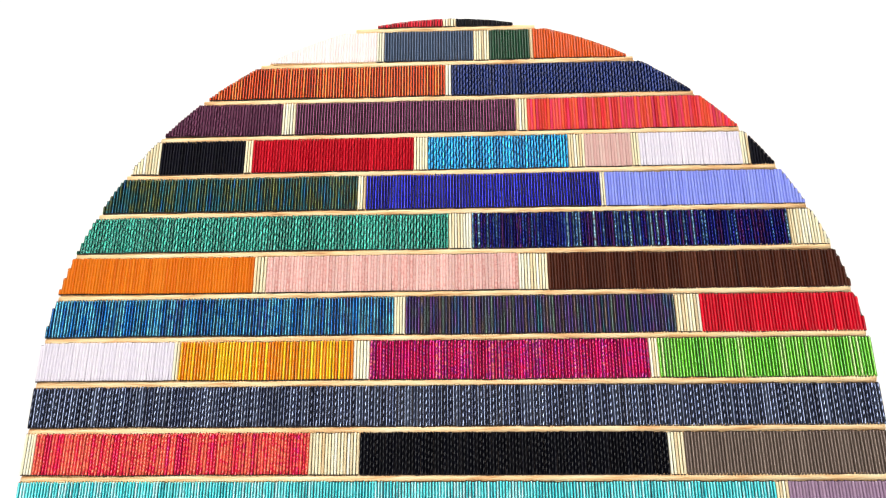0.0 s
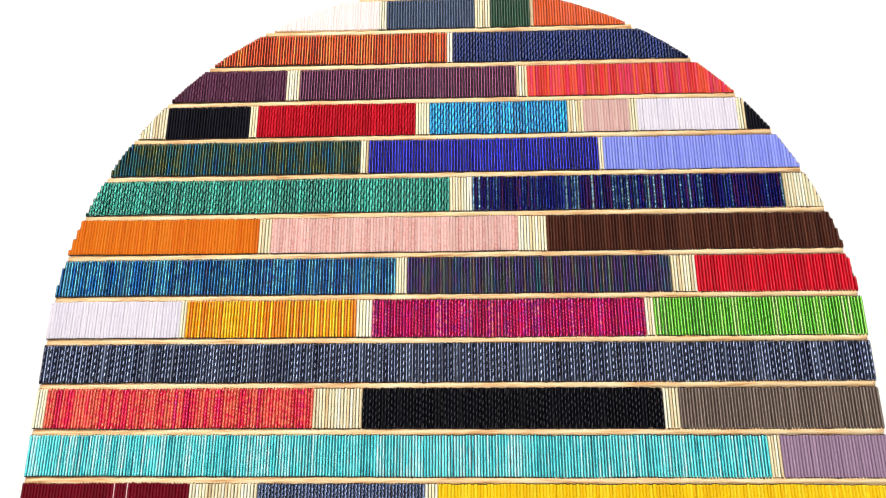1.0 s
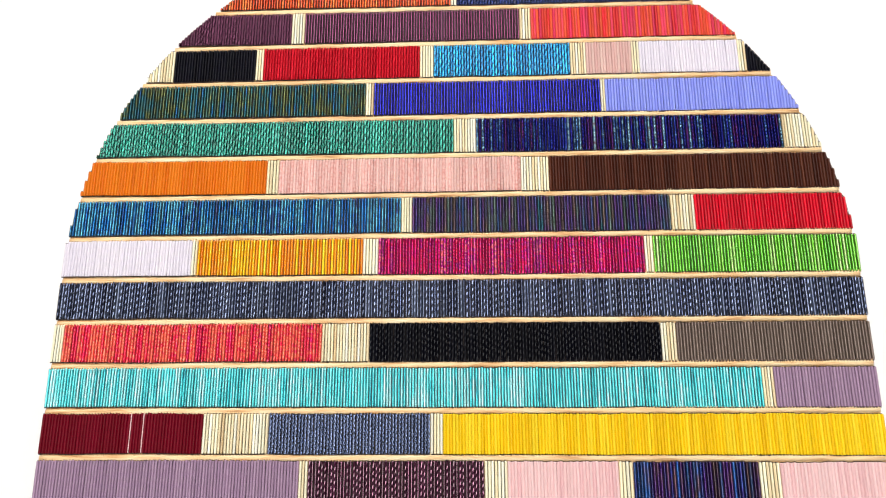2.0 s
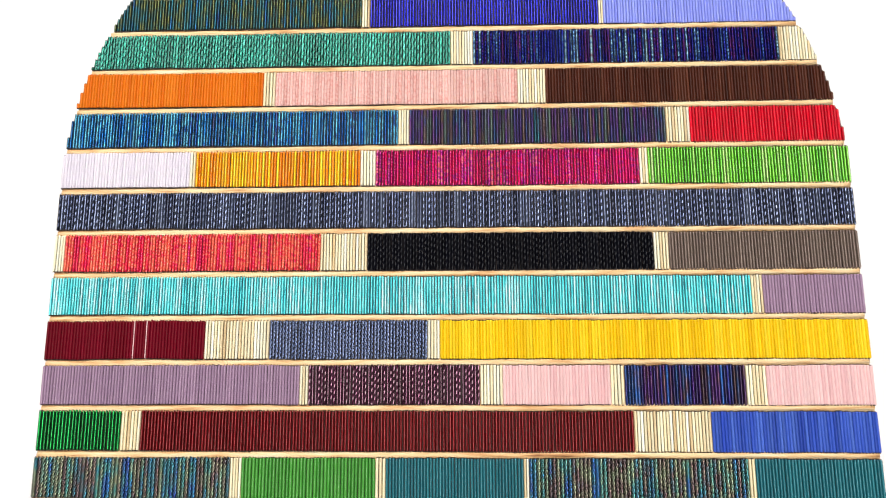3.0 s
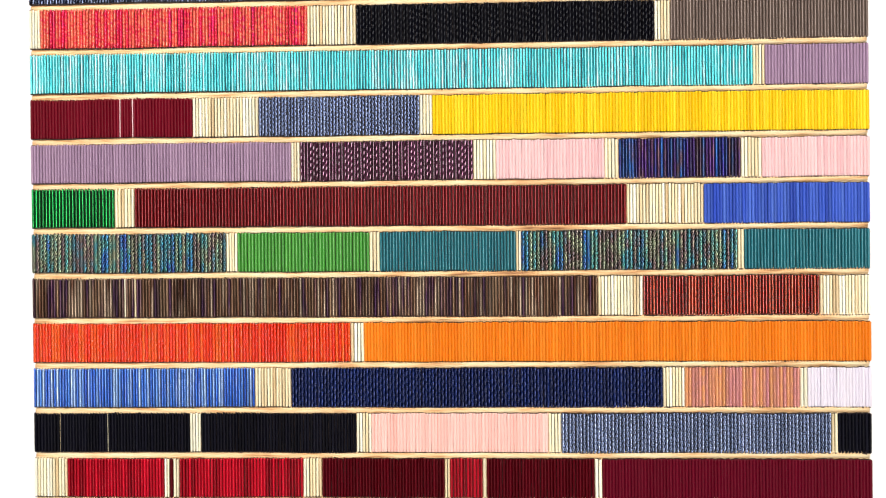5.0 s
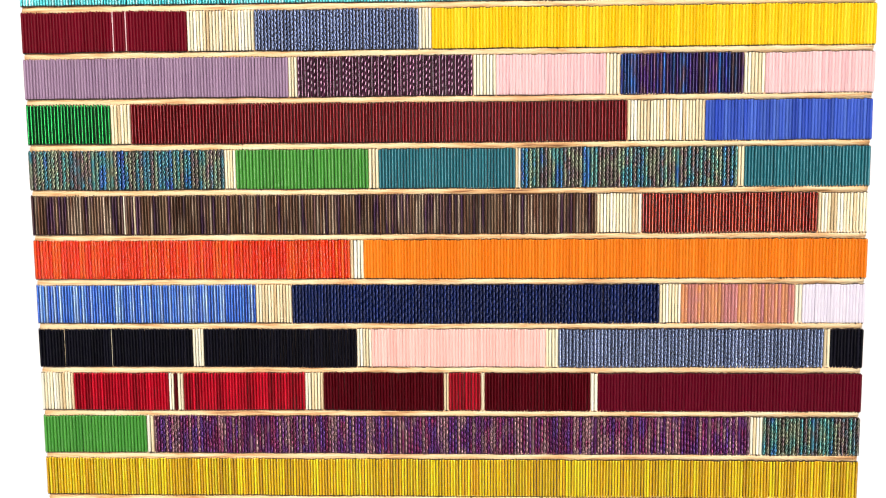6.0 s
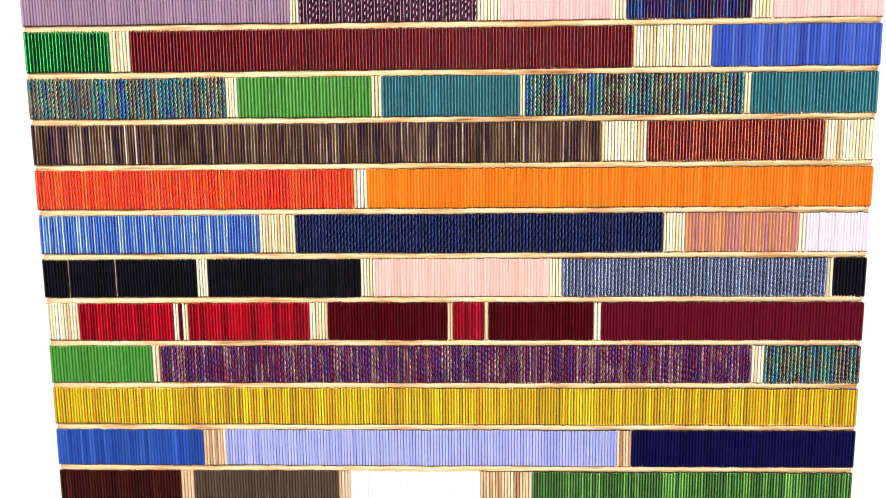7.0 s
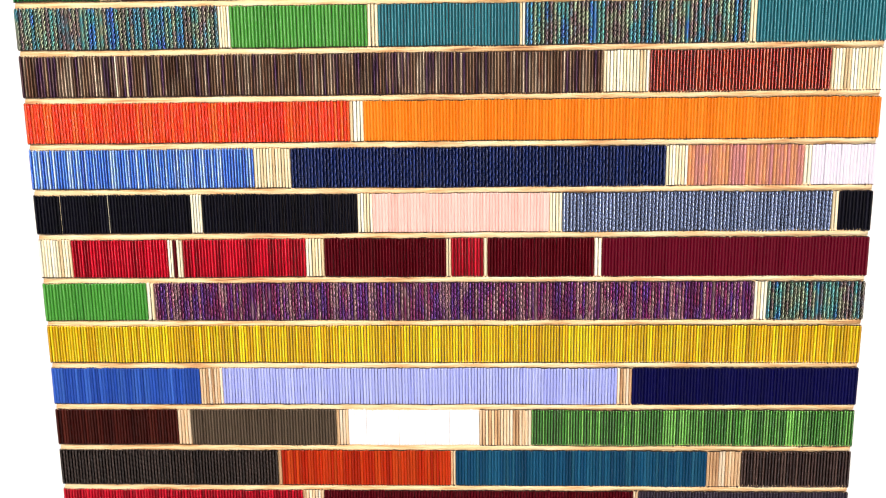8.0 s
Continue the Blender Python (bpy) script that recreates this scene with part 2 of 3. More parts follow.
kind("cream", "cream and tan bugle beads", [(206, 174, 124), (240, 226, 184), (248, 238, 204), (252, 248, 230)], full=0.83, rough=0.22, coat=0.3, spec=0.5, gain=1.0, patch=0.2, patch_z=30.0, patch_xy=400.0, value=0.15)
kind("tan", "tan and white streaked bugle beads", [(140, 96, 60), (206, 164, 118), (236, 206, 164), (252, 242, 222)], full=0.9, rough=0.22, coat=0.4, spec=0.5, gain=0.95, patch=0.35, patch_z=30.0, patch_xy=700.0, value=0.15)
kind("black", "glossy black bugle beads", [(10, 10, 17), (14, 14, 24), (20, 20, 32)], rough=0.32, coat=0.0, spec=0.1)
kind("black_twist", "black twisted bugle beads", [(8, 8, 14), (14, 15, 24)], "facet", rough=0.24, metal=0.1, spec=0.18, coat=0.0, glints=6.0, full=0.93)
kind("red", "bright red bugle beads", [(176, 4, 26), (212, 8, 36), (228, 14, 42)], rough=0.3, coat=0.0, spec=0.3, gain=0.9)
kind("ruby", "ruby red lined bugle beads", [(130, 2, 20), (196, 6, 36), (224, 16, 48)], full=0.9, rough=0.22, metal=0.5, coat=0.3, coat_rough=0.1, gain=0.95, value=0.2)
kind("pearl_pink", "pearly pale pink bugle beads", [(252, 226, 222), (254, 238, 234)], **{**SATIN, "gain": 0.95, "full": 1.07, "value": 0.03})
kind("slate", "slate blue bugle beads", [(62, 80, 106), (76, 94, 122)], rough=0.24, metal=0.3, coat=0.0, spec=0.5)
kind("bottle_green", "bottle green bugle beads", [(8, 62, 32), (14, 78, 42)], **SOLID)
kind("orange", "orange bugle beads", [(232, 84, 8), (248, 100, 16)], **SOLID)
kind("copper", "copper orange lined bugle beads", [(170, 52, 16), (190, 66, 22), (206, 84, 34), (228, 124, 52)], full=0.84, rough=0.22, metal=0.85, coat=0.5, coat_rough=0.1, coat_ior=1.6, patch=0.1, gain=0.95)
kind("navy_twist", "navy blue twisted bugle beads", [(2, 24, 78), (8, 38, 106)], "rope", wide=0.0026, glints=5.0, full=0.93, rough=0.2, metal=0.8, spec=0.3, coat=0.8, coat_rough=0.1, gain=0.9)
kind("plum", "dark plum bugle beads", [(112, 52, 86), (136, 74, 110)], full=0.84, rough=0.2, metal=0.95, coat=0.5, coat_rough=0.1, gain=0.75)
kind("plum_twist", "dark plum twisted bugle beads", [(92, 38, 68), (112, 54, 86)], "rope", glints=3.5, full=0.9, rough=0.26, metal=0.75, coat=0.3, gain=0.7)
kind("coral", "coral and pink streaked bugle beads", [(214, 26, 50), (238, 50, 56), (246, 100, 50), (232, 60, 104), (228, 30, 40)], **{**SATIN, "value": 0.2})
kind("red_twist", "deep red twisted bugle beads", [(176, 6, 26), (202, 14, 38)], "rope", glints=4.0, rough=0.3, metal=0.4, spec=0.2, coat=0.0, gain=0.95)
kind("turquoise_twist", "turquoise twisted bugle beads", [(6, 108, 158), (16, 150, 200), (36, 176, 218)], "rope", glints=3.8, full=0.9, rough=0.15, metal=0.92, coat=0.7, coat_rough=0.08, coat_ior=1.8, gain=1.0)
kind("blush", "pale blush pink bugle beads", [(232, 184, 176), (240, 200, 190), (244, 210, 198)], **DULL)
kind("white", "white bugle beads", [(236, 230, 242), (246, 240, 248)], rough=0.35, coat=0.0, spec=0.2, value=0.01, gain=0.85, full=1.0, wide=0.0025)
kind("teal_iris", "dark teal iridescent bugle beads", [(26, 44, 96), (20, 76, 120), (28, 88, 98), (46, 78, 70), (90, 94, 46), (34, 76, 80), (20, 78, 116)], full=0.86, rough=0.22, metal=0.85, coat=0.5, coat_rough=0.1, patch=0.65, patch_z=75.0, cluster=0.3, gain=1.15, value=0.3)
kind("cobalt", "cobalt blue lined bugle beads", [(24, 22, 144), (34, 36, 176), (54, 60, 210)], full=0.84, rough=0.2, metal=0.9, coat=0.6, coat_rough=0.1, coat_ior=1.6, gain=0.9, value=0.2)
kind("periwinkle", "periwinkle blue bugle beads", [(134, 146, 240), (152, 166, 250)], full=0.97, rough=0.3, coat=0.3, spec=0.4, patch=0.1, value=0.05, gain=0.86)
kind("jade_twist", "jade green twisted bugle beads", [(10, 116, 98), (20, 146, 126), (60, 180, 160)], "rope", glints=3.6, full=0.9, rough=0.17, metal=0.85, coat=0.9, coat_rough=0.09, coat_ior=1.8, gain=0.95)
kind("midnight_iris", "midnight blue iridescent bugle beads", [(16, 16, 84), (22, 22, 104), (70, 26, 74), (20, 22, 96), (24, 28, 112), (44, 76, 120), (120, 156, 166), (84, 40, 60)], "facet", glints=10.0, full=0.9, plain_mates=0.4, rough=0.2, metal=0.75, coat=0.0, patch=0.3, patch_z=300.0, cluster=0.15, value=0.35, gain=1.0)
kind("amber", "amber orange satin bugle beads", [(224, 106, 6), (236, 122, 12), (242, 136, 26)], **{**SATIN, "gain": 0.8, "value": 0.05, "full": 1.09})
kind("rose_speckle", "speckled rose pink bugle beads", [(224, 152, 142), (240, 186, 176), (248, 206, 198), (242, 188, 164)], rough=0.4, coat=0.0, spec=0.2, full=1.03, patch=0.6, patch_z=500.0, patch_xy=300.0, gain=0.82)
kind("brown", "dark brown satin bugle beads", [(66, 26, 12), (84, 36, 20), (104, 56, 36)], **{**SATIN, "value": 0.22, "full": 0.99, "spec": 0.2, "gain": 0.62})
kind("peacock", "peacock blue iridescent bugle beads", [(44, 58, 116), (14, 82, 146), (18, 106, 164), (84, 156, 176), (24, 74, 134), (60, 72, 116)], full=0.86, rough=0.2, metal=0.8, coat=0.6, coat_rough=0.1, patch=0.45, patch_z=120.0, cluster=0.25, gain=1.0, value=0.3)
kind("purple_iris", "purple and green iridescent bugle beads", [(86, 30, 110), (34, 62, 100), (64, 40, 96), (72, 90, 78), (74, 40, 96), (44, 56, 104), (92, 76, 64), (72, 36, 92), (30, 88, 96), (60, 34, 104)], full=0.9, rough=0.24, metal=0.65, coat=0.25, coat_rough=0.12, patch=0.15, cluster=0.1, gain=1.05, value=0.35)
kind("yellow_mix", "yellow and amber lined bugle beads", [(232, 112, 2), (240, 146, 6), (250, 190, 10), (255, 222, 40)], full=0.88, rough=0.22, metal=0.3, coat=0.8, coat_rough=0.1, patch=0.1, gain=1.0)
# peach-pink speckle in the tint paints sparkle beside the facets' own glints
kind("magenta_spark", "sparkling magenta and orange bugle beads", [(156, 0, 116), (200, 4, 70), (186, 0, 112), (220, 20, 80), (160, 10, 136), (240, 110, 116), (200, 6, 72)], "facet", glints=11.0, full=0.92, plain_mates=0.25, rough=0.2, metal=0.6, coat=0.5, coat_rough=0.1, coat_ior=1.5, patch=0.45, patch_z=350.0, cluster=0.25, gain=0.92, value=0.3)
kind("lime", "lime green bugle beads", [(74, 176, 22), (98, 200, 34), (120, 214, 50), (200, 226, 150)], full=0.82, rough=0.2, metal=0.6, coat=1.0, coat_rough=0.1, coat_ior=1.8, patch=0.05, cluster=0.25, gain=0.95)
kind("steel_spark", "steel blue and silver sparkling bugle beads", [(60, 66, 90), (84, 94, 122), (124, 134, 160), (90, 100, 128)], "facet", wide=0.00238, glints=5.5, full=0.9, plain_mates=1.0, rough=0.22, metal=0.88, coat=0.5, coat_rough=0.12, coat_ior=1.7, gain=0.85, value=0.28)
# orange speckle in the coral tint is painted sparkle too
kind("coral_spark", "sparkling coral pink bugle beads", [(210, 14, 100), (228, 28, 84), (236, 44, 70), (248, 120, 90), (232, 36, 76), (226, 40, 130)], "facet", glints=11.0, full=0.92, plain_mates=0.25, rough=0.22, metal=0.45, coat=0.5, coat_rough=0.1, patch=0.45, patch_z=350.0, cluster=0.3, gain=0.95, value=0.15)
kind("taupe", "taupe grey bugle beads", [(122, 104, 94), (138, 120, 108)], full=0.9, rough=0.26, metal=0.3, spec=0.4, coat=0.3, gain=0.72)
# palest aqua in the tint paints part of the white highlight lines
kind("aqua", "aqua blue lined bugle beads with painted pale highlight streaks", [(14, 116, 126), (40, 190, 200), (80, 226, 230), (110, 238, 240), (190, 246, 248), (80, 228, 232)], wide=0.0023, full=0.82, rough=0.2, metal=0.45, coat=0.9, coat_rough=0.1, coat_ior=1.8, patch=0.5, patch_z=60.0, patch_xy=700.0, gain=0.95, value=0.2)
kind("mauve", "dusty mauve bugle beads", [(160, 130, 158), (176, 146, 172)], wide=0.0024, full=0.94, rough=0.3, spec=0.4, coat=0.0, gain=0.82, value=0.08)
kind("oxblood", "oxblood red bugle beads", [(110, 0, 22), (126, 4, 32)], **DULL)
kind("denim_twist", "grey blue twisted bugle beads", [(98, 112, 142), (130, 144, 174)], "cord", wide=0.0026, glints=8.0, full=0.92, rough=0.18, metal=0.95, coat=0.5, coat_rough=0.1, gain=1.05)
kind("yellow_satin", "bright yellow satin bugle beads", [(238, 184, 6), (250, 208, 14), (253, 226, 50)], **{**SATIN, "gain": 0.86, "value": 0.08, "full": 1.06})
kind("grape_twist", "dark grape twisted bugle beads with bright glints", [(88, 18, 58), (116, 44, 88)], "facet", wide=0.0025, glints=6.0, full=0.88, plain_mates=0.3, rough=0.22, metal=0.85, coat=1.0, coat_rough=0.12, coat_ior=1.9, gain=0.8)
kind("rose", "soft pink bugle beads", [(238, 188, 190), (246, 206, 204), (250, 216, 214)], **{**SATIN, "gain": 0.86, "full": 1.06, "value": 0.05})
kind("peach", "pale peach pink bugle beads", [(248, 190, 176), (252, 204, 192), (254, 212, 200)], **{**SATIN, "gain": 0.9, "full": 1.06, "value": 0.05})
kind("night_iris", "dark blue and copper iridescent bugle beads", [(24, 12, 60), (40, 30, 120), (24, 84, 150), (90, 60, 66), (60, 20, 90), (30, 20, 90), (20, 60, 140)], full=0.9, rough=0.22, metal=0.6, coat=0.6, coat_rough=0.1, patch=0.25, cluster=0.2, value=0.5, gain=0.85)
kind("emerald", "emerald green lined bugle beads", [(4, 100, 46), (8, 134, 64), (16, 158, 82)], wide=0.0027, full=0.78, rough=0.2, metal=0.9, coat=0.5, coat_rough=0.1, patch=0.2, gain=1.2, value=0.15)
kind("maroon", "maroon bugle beads", [(110, 8, 16), (126, 14, 24)], wide=0.0026, full=0.88, rough=0.26, metal=0.6, coat=0.6, coat_rough=0.14, spec=0.2, gain=0.95)
kind("cornflower", "cornflower blue satin bugle beads", [(44, 78, 196), (68, 104, 214), (92, 130, 230)], **{**SATIN, "gain": 0.68, "value": 0.2, "full": 0.99})
kind("opal_twist", "multicoloured iridescent twisted bugle beads", [(22, 32, 120), (22, 90, 150), (50, 122, 118), (120, 132, 104), (92, 68, 70), (40, 110, 122), (24, 40, 142)], "cord", wide=0.0030, glints=8.0, full=0.97, rough=0.2, metal=0.88, coat=0.9, coat_rough=0.1, coat_ior=1.7, patch=0.4, patch_z=70.0, cluster=0.3, gain=1.18, value=0.25)
kind("leaf_green", "leaf green bugle beads", [(58, 148, 48), (80, 166, 64)], wide=0.0027, full=0.92, rough=0.26, coat=0.5, spec=0.4, gain=0.84, value=0.1)
kind("teal", "teal bugle beads", [(26, 108, 120), (40, 126, 136)], full=0.91, rough=0.26, metal=0.25, spec=0.4, coat=0.4, gain=0.86)
kind("bronze_iris", "brown and grey iridescent bugle beads", [(44, 22, 16), (76, 44, 32), (104, 76, 58), (56, 30, 60), (126, 102, 80), (84, 54, 40), (160, 142, 122), (72, 42, 30), (114, 90, 70)], wide=0.0024, full=0.92, rough=0.26, metal=0.65, coat=0.05, coat_rough=0.1, patch=0.3, patch_z=18.0, cluster=0.2, gain=1.0, value=0.35)
kind("rust", "rust red lined bugle beads", [(120, 16, 8), (146, 36, 18), (184, 80, 50)], full=0.85, rough=0.18, metal=0.85, coat=0.8, coat_rough=0.08, coat_ior=1.8, gain=1.15)
kind("vermilion_twist", "vermilion twisted bugle beads", [(226, 38, 2), (244, 58, 6), (252, 94, 16)], "rope", glints=7.0, full=0.97, rough=0.16, metal=0.6, coat=0.9, coat_rough=0.05, coat_ior=1.6, spec=0.4, gain=1.08)
kind("tangerine", "tangerine orange satin bugle beads", [(236, 120, 14), (244, 132, 22), (250, 146, 38)], **{**SATIN, "gain": 0.82, "value": 0.06, "full": 1.09})
kind("sky_lined", "sky blue lined bugle beads with white streaks", [(30, 84, 196), (56, 118, 222), (84, 146, 234), (180, 214, 250), (50, 110, 218), (110, 166, 240)], wide=0.0023, full=0.82, rough=0.18, metal=0.6, coat=0.8, coat_rough=0.08, coat_ior=1.7, patch=0.1, gain=0.95, value=0.12)
kind("peach_iris", "peach and lilac iridescent bugle beads", [(204, 134, 146), (212, 142, 136), (220, 150, 118), (232, 162, 104), (206, 138, 150)], "rope", wide=0.0026, glints=8.0, full=0.98, rough=0.3, metal=0.35, coat=0.4, coat_rough=0.12, patch=0.25, patch_z=150.0, cluster=0.45, gain=0.9)
kind("denim_weave", "pale denim blue twisted bugle beads", [(108, 122, 150), (142, 156, 184)], "cord", wide=0.0028, glints=7.5, full=0.97, rough=0.18, metal=0.95, coat=0.5, coat_rough=0.1, gain=1.1)
kind("wine_twist", "wine red twisted bugle beads", [(92, 0, 14), (108, 4, 24)], "facet", glints=9.0, full=0.97, plain_mates=0.6, rough=0.26, metal=0.4, coat=0.0, spec=0.2, gain=0.7)
kind("crimson", "matt crimson bugle beads", [(114, 0, 32), (124, 2, 38)], **{**DULL, "full": 1.06, "gain": 0.56})
kind("violet_iris", "violet iridescent twisted bugle beads", [(84, 34, 114), (112, 32, 84), (92, 56, 130), (130, 44, 90), (166, 132, 132), (100, 46, 112), (114, 34, 70), (88, 44, 118)], "cord", wide=0.0024, glints=6.0, full=0.93, rough=0.2, metal=0.8, coat=0.4, coat_rough=0.1, patch=0.3, patch_z=60.0, cluster=0.2, gain=1.0, value=0.25)
kind("gold_yellow", "golden yellow lined bugle beads", [(206, 154, 0), (228, 186, 0), (249, 220, 20)], wide=0.00235, full=0.86, rough=0.2, metal=0.4, coat=1.0, coat_rough=0.1, coat_ior=1.6, gain=1.08, value=0.2)
kind("royal_satin", "royal blue satin bugle beads", [(26, 68, 162), (44, 92, 196), (66, 118, 214)], **{**SATIN, "gain": 0.7, "value": 0.2, "full": 1.0})
kind("lilac", "pale lilac blue bugle beads", [(168, 178, 250), (192, 202, 254)], rough=0.22, coat=0.6, spec=0.5, full=0.95, gain=0.85, value=0.06)
kind("ink_blue", "ink blue bugle beads", [(2, 2, 96), (4, 4, 114)], **{**DULL, "gain": 0.3, "full": 1.06})
kind("umber", "dark umber bugle beads", [(54, 8, 4), (68, 16, 10), (90, 34, 24)], full=0.94, rough=0.24, metal=0.35, coat=0.1, coat_rough=0.1, spec=0.2, gain=0.8, value=0.3)
kind("olive_grey", "olive grey bugle beads", [(92, 76, 60), (106, 90, 72)], rough=0.28, metal=0.3, spec=0.4, coat=0.0, gain=0.8)
kind("white_satin", "white satin bugle beads", [(250, 248, 250), (254, 254, 254)], rough=0.4, coat=0.0, value=0.01, gain=1.0, full=1.06)
kind("grass_lined", "grass green lined bugle beads", [(34, 108, 20), (60, 146, 38), (130, 210, 94)], wide=0.0023, full=0.83, rough=0.18, metal=0.75, coat=1.0, coat_rough=0.08, coat_ior=1.8, patch=0.1, gain=1.05, value=0.25)
kind("smoke_twist", "smoky black twisted bugle beads with glints", [(40, 28, 24), (84, 68, 60)], "facet", wide=0.0026, glints=7.0, full=0.9, rough=0.18, metal=0.95, coat=0.5, coat_rough=0.08, coat_ior=1.7, gain=0.75)
kind("flame_satin", "flame orange satin bugle beads", [(190, 32, 2), (214, 52, 8), (238, 88, 26)], **{**SATIN, "gain": 0.6, "value": 0.2})
kind("petrol_satin", "petrol blue satin bugle beads", [(4, 66, 104), (12, 90, 128), (44, 118, 146)], **{**SATIN, "gain": 0.58, "value": 0.25})
kind("espresso", "dark espresso lined bugle beads", [(46, 20, 16), (70, 42, 36), (120, 90, 78)], full=0.88, rough=0.2, metal=0.85, coat=0.6, coat_rough=0.08, coat_ior=1.7, gain=0.7, value=0.3)
kind("charcoal_plum", "dark charcoal plum bugle beads", [(36, 28, 44), (54, 42, 58)], **SOLID)

# ---------------------------------------------------------------- the beads: rows
chance = random.Random(7)


def edge(row, x, top):
    """Height of a row's lower or upper edge, a little wavy as it is sewn by hand."""
    slant = -0.0012 * (x - MID) / HALF
    wave = 0.0006 * noise.noise((x * 14, row * 4.3, 1.0)) + 0.00035 * noise.noise((x * 60, row * 2.1, 5.0))
    return row_bottom(row) + slant + wave + (LONG if top else 0.0)


def stitch(bm, points, base, bob):
    """A thread that runs along the bead ends and dips into the hide between beads."""
    rings = []
    for i, (x, z) in enumerate(points):
        y = 0.0014 + (0.0007 if i % 2 else -0.0004) * bob
        radius = base * (chance.uniform(1.5, 2.1) if chance.random() < 0.025 else chance.uniform(0.8, 1.15))
        rings.append([bm.verts.new((x, y + radius * math.cos(a), z + radius * math.sin(a))) for a in (0.8, 2.4, 3.9, 5.5)])
    for a, b in zip(rings, rings[1:]):
        for j in range(4):
            bm.faces.new((a[j], b[j], b[(j + 1) % 4], a[(j + 1) % 4]))


def block(row, key, x0, x1):
    label, me, wide, period, mate, plain_share = KINDS[key]
    count = max(1, round((x1 - x0) / wide))
    step = (x1 - x0) / count
    beads, low, high = [], [], []
    for i in range(count):
        x = x0 + (i + 0.5) * step
        bottom, top = edge(row, x, False), edge(row, x, True) + chance.uniform(-0.0004, 0.0003)
        top = min(top, arc_top(x) - chance.uniform(0.0, 0.0005))
        if top - bottom < 0.0018 or abs(x - MID) > half_width(bottom):
            continue
        beads.append((x, bottom, top))
        for s in (-0.25, 0.25):
            low.append((x + s * step, bottom - 0.0003))
            high.append((x + s * step, top + 0.0003))
    if not beads:
        return
    bm = bmesh.new()
    # sheet behind the beads; in thread brown it paints shade into the gaps
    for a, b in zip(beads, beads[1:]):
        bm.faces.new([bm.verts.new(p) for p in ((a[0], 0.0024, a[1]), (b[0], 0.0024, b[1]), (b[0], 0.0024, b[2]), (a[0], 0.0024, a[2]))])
    stitch(bm, low, 0.0006, 0.6)
    stitch(bm, high, 0.00042, 0.7)
    bmesh.ops.recalc_face_normals(bm, faces=bm.faces)
    origin = Vector(((x0 + x1) / 2, 0, row_bottom(row)))
    bmesh.ops.translate(bm, vec=-origin, verts=bm.verts)
    group = part("bead_block", mesh_of("bead_block", bm, HIDE if key in ("pearl_pink", "white_satin") else THREAD_AND_SHADE), hanging, label, origin)
    phase = chance.uniform(0, 6.28)
    for i, (x, bottom, top) in enumerate(beads):
        phase += period * (0.36 + 0.3 * noise.noise((x * 25, row * 1.7, 2.0)) + chance.uniform(-0.14, 0.14))
        plain = mate and (i % 2 if plain_share == 1 else chance.random() < plain_share)
        ob = new("bead", mate if plain else me)
        ob.parent = group
        ob.location = (x - origin.x + chance.uniform(-0.00008, 0.00008), 0.0014 + chance.uniform(-0.00015, 0.00015), (bottom + top) / 2 - origin.z)
        ob.rotation_euler = (chance.uniform(-0.006, 0.006), chance.uniform(-0.006, 0.006), phase if period else chance.uniform(0, 6.28))
        ob.scale = (step / wide, step / wide, (top - bottom) / LONG)


def bead_row(row, *blocks):
    """Blocks from the row's one end to the other: a kind, and the millimetre at which it ends (none for the last)."""
    x = MID - half_width(row_bottom(row))
    last = MID + half_width(row_bottom(row))
    for i, b in enumerate(blocks):
        end = last if len(b) == 1 else b[1] / 1000
        block(row, b[0], x, end)
        x = end


bead_row(0, ("ruby", -8), ("cream", 4), ("black",))
bead_row(1, ("pearl_pink", -69), ("cream", -62), ("slate", 20), ("cream", 34), ("bottle_green", 71), ("cream", 74), ("orange",))
bead_row(2, ("copper", -6), ("cream", -1), ("navy_twist",))
bead_row(3, ("plum_twist", -152), ("cream", -140), ("plum", 56), ("cream", 66), ("coral",))
bead_row(4, ("cream", -258), ("black", -183), ("cream", -176), ("red_twist", -34), ("cream", -22), ("turquoise_twist", 100), ("cream", 114), ("blush", 154), ("cream", 161), ("white", 247), ("cream", 254), ("black",))
bead_row(5, ("teal_iris", -82), ("cream", -75), ("cobalt", 125), ("cream", 129), ("periwinkle",))
bead_row(6, ("jade_twist", -4), ("cream", 15), ("midnight_iris", 277), ("cream",))
bead_row(7, ("amber", -167), ("cream", -156), ("rose_speckle", 53), ("cream", 77), ("brown",))
bead_row(8, ("peacock", -49), ("cream", -40), ("purple_iris", 177), ("cream", 197), ("red",))
bead_row(9, ("white", -227), ("cream", -222), ("yellow_mix", -81), ("cream", -68), ("magenta_spark", 153), ("cream", 160), ("lime",))
bead_row(10, ("steel_spark",))
bead_row(11, ("cream", -329), ("coral_spark", -113), ("cream", -74), ("black_twist", 161), ("cream", 173), ("taupe",))
bead_row(12, ("aqua", 237), ("cream", 246), ("mauve",))
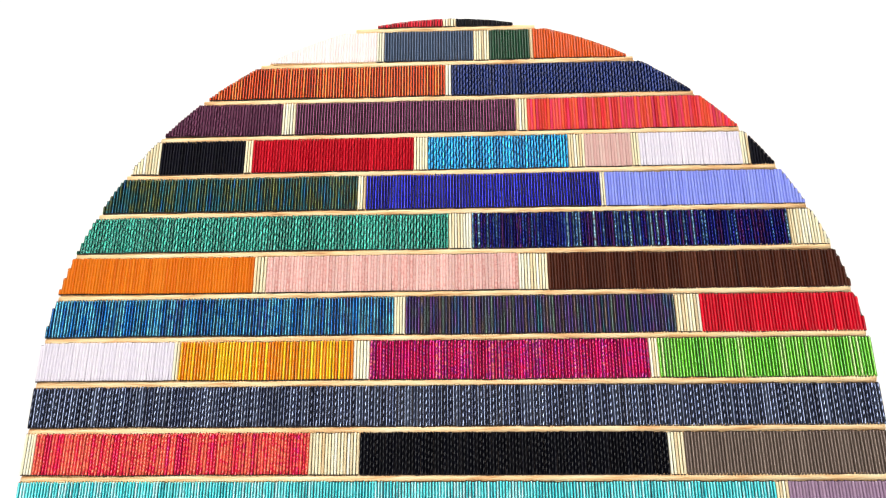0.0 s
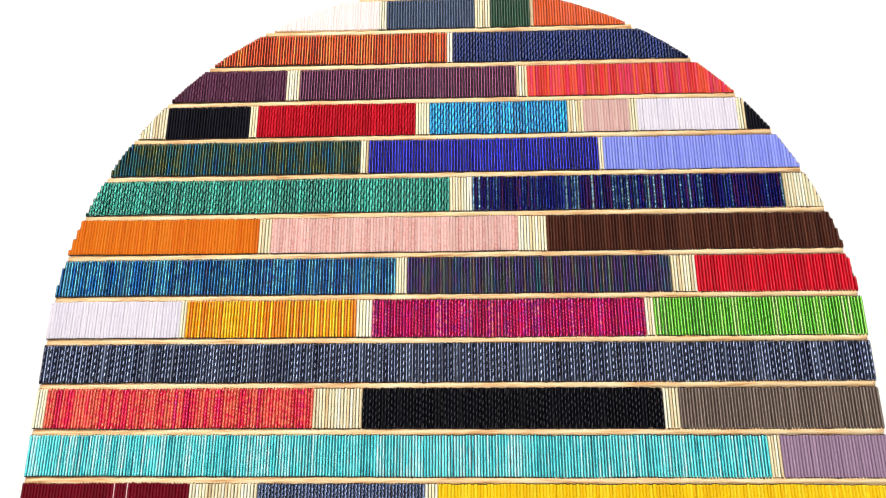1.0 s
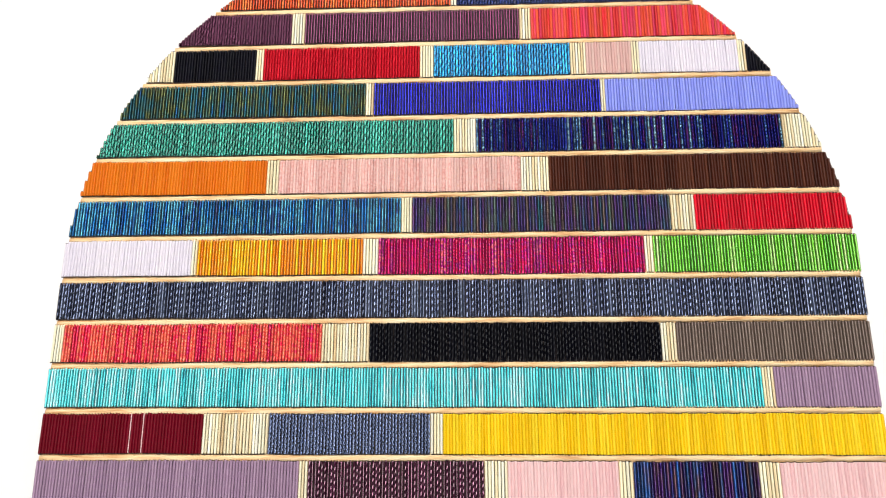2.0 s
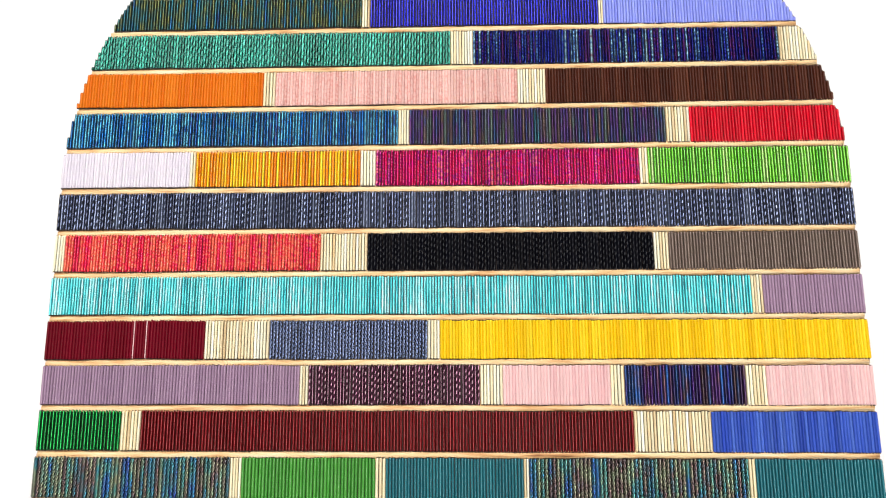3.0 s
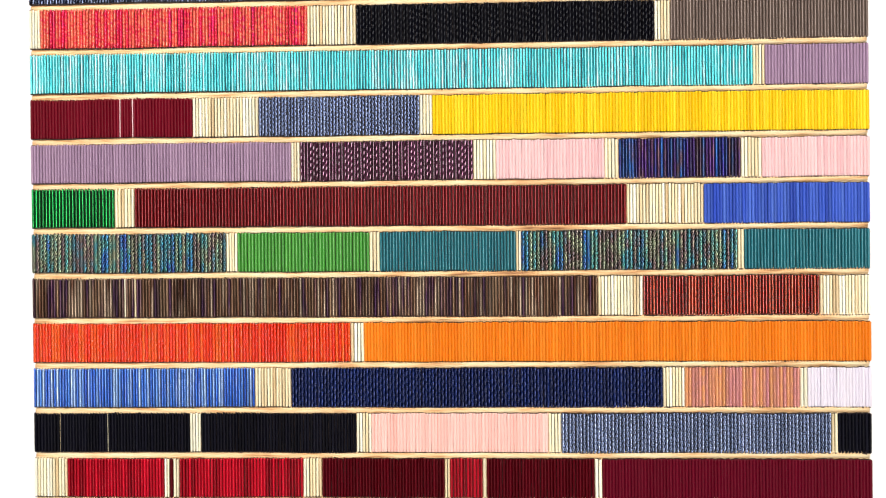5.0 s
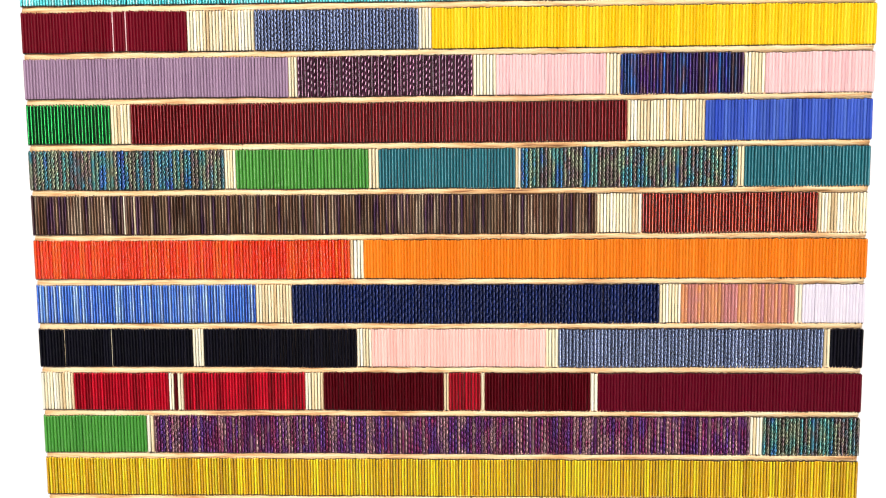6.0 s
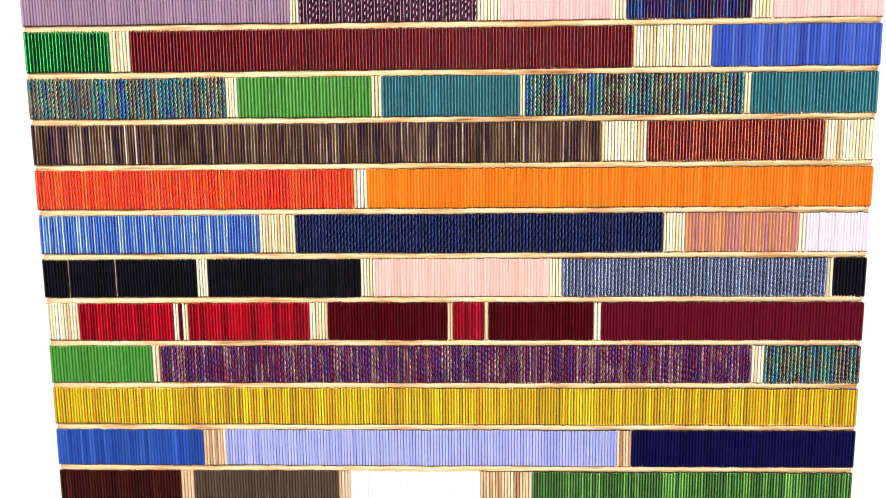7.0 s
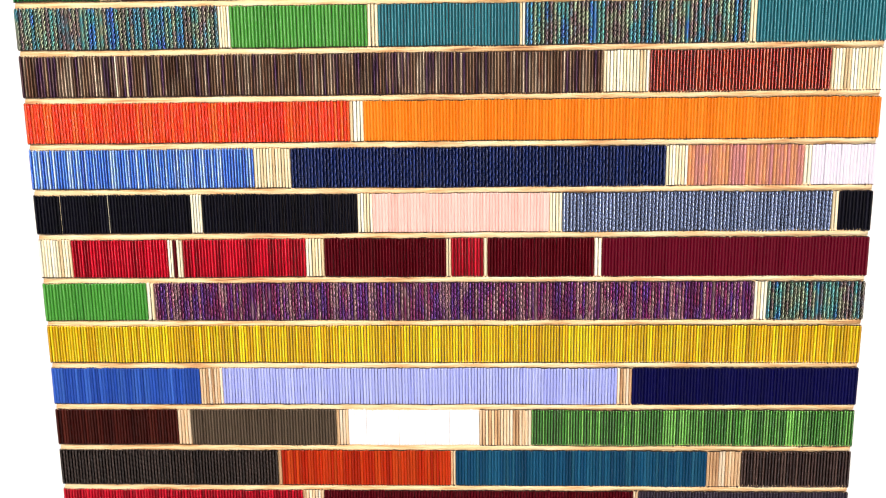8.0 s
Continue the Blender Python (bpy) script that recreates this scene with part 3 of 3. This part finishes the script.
# both thin rose slivers stand in for gaps that show bare hide
bead_row(13, ("oxblood", -265.2), ("rose", -264.4), ("oxblood", -255.0), ("rose", -254.0), ("oxblood", -206), ("cream", -153), ("denim_twist", -24), ("cream", -14), ("yellow_satin",))
bead_row(14, ("mauve", -127), ("cream", -120), ("grape_twist", 18), ("cream", 36), ("rose", 121), ("cream", 132), ("night_iris", 227), ("cream", 243), ("rose",))
bead_row(15, ("emerald", -270), ("cream", -254), ("maroon", 138), ("cream", 198), ("cornflower",))
bead_row(16, ("opal_twist", -180), ("cream", -171), ("leaf_green", -65), ("cream", -57), ("teal", 51), ("cream", 55), ("opal_twist", 224), ("cream", 229), ("teal",))
bead_row(17, ("bronze_iris", -263), ("cream", -262), ("bronze_iris", -255), ("cream", -253.4), ("bronze_iris", 115), ("cream", 150), ("rust", 287), ("cream",))
bead_row(18, ("vermilion_twist", -81), ("cream", -70), ("tangerine",))
bead_row(19, ("sky_lined", -158), ("cream", -129), ("navy_twist", 165), ("cream", 182), ("peach_iris", 271), ("cream", 277), ("white",))
# the two 0.5 mm cream slivers paint bright highlight lines on the black
bead_row(20, ("black", -317), ("cream", -316.5), ("black", -278), ("cream", -277.5), ("black", -211), ("cream", -202), ("black", -77), ("cream", -65), ("peach", 75), ("cream", 85), ("denim_weave", 295), ("cream", 300), ("black",))
bead_row(21, ("cream", -311), ("ruby", -232), ("cream", -228), ("wine_twist", -225), ("cream", -220), ("ruby", -120), ("cream", -105), ("wine_twist", -7), ("cream", -3), ("ruby", 23), ("cream", 26), ("wine_twist", 111), ("cream", 117), ("crimson",))
bead_row(22, ("leaf_green", -252), ("cream", -246), ("violet_iris", 239), ("cream", 249), ("opal_twist",))
bead_row(23, ("gold_yellow",))
bead_row(24, ("royal_satin", -213), ("tan", -194), ("lilac", 132), ("tan", 144), ("ink_blue",))
bead_row(25, ("umber", -234), ("tan", -223), ("olive_grey", -100), ("tan", -90), ("white_satin", 19), ("tan", 62), ("grass_lined",))
bead_row(26, ("smoke_twist", -151), ("tan", -148), ("flame_satin", -5), ("tan", -1), ("petrol_satin", 208), ("tan", 236), ("espresso",))
bead_row(27, ("ruby", -131), ("tan", -113), ("wine_twist", 148), ("tan", 152), ("charcoal_plum",))
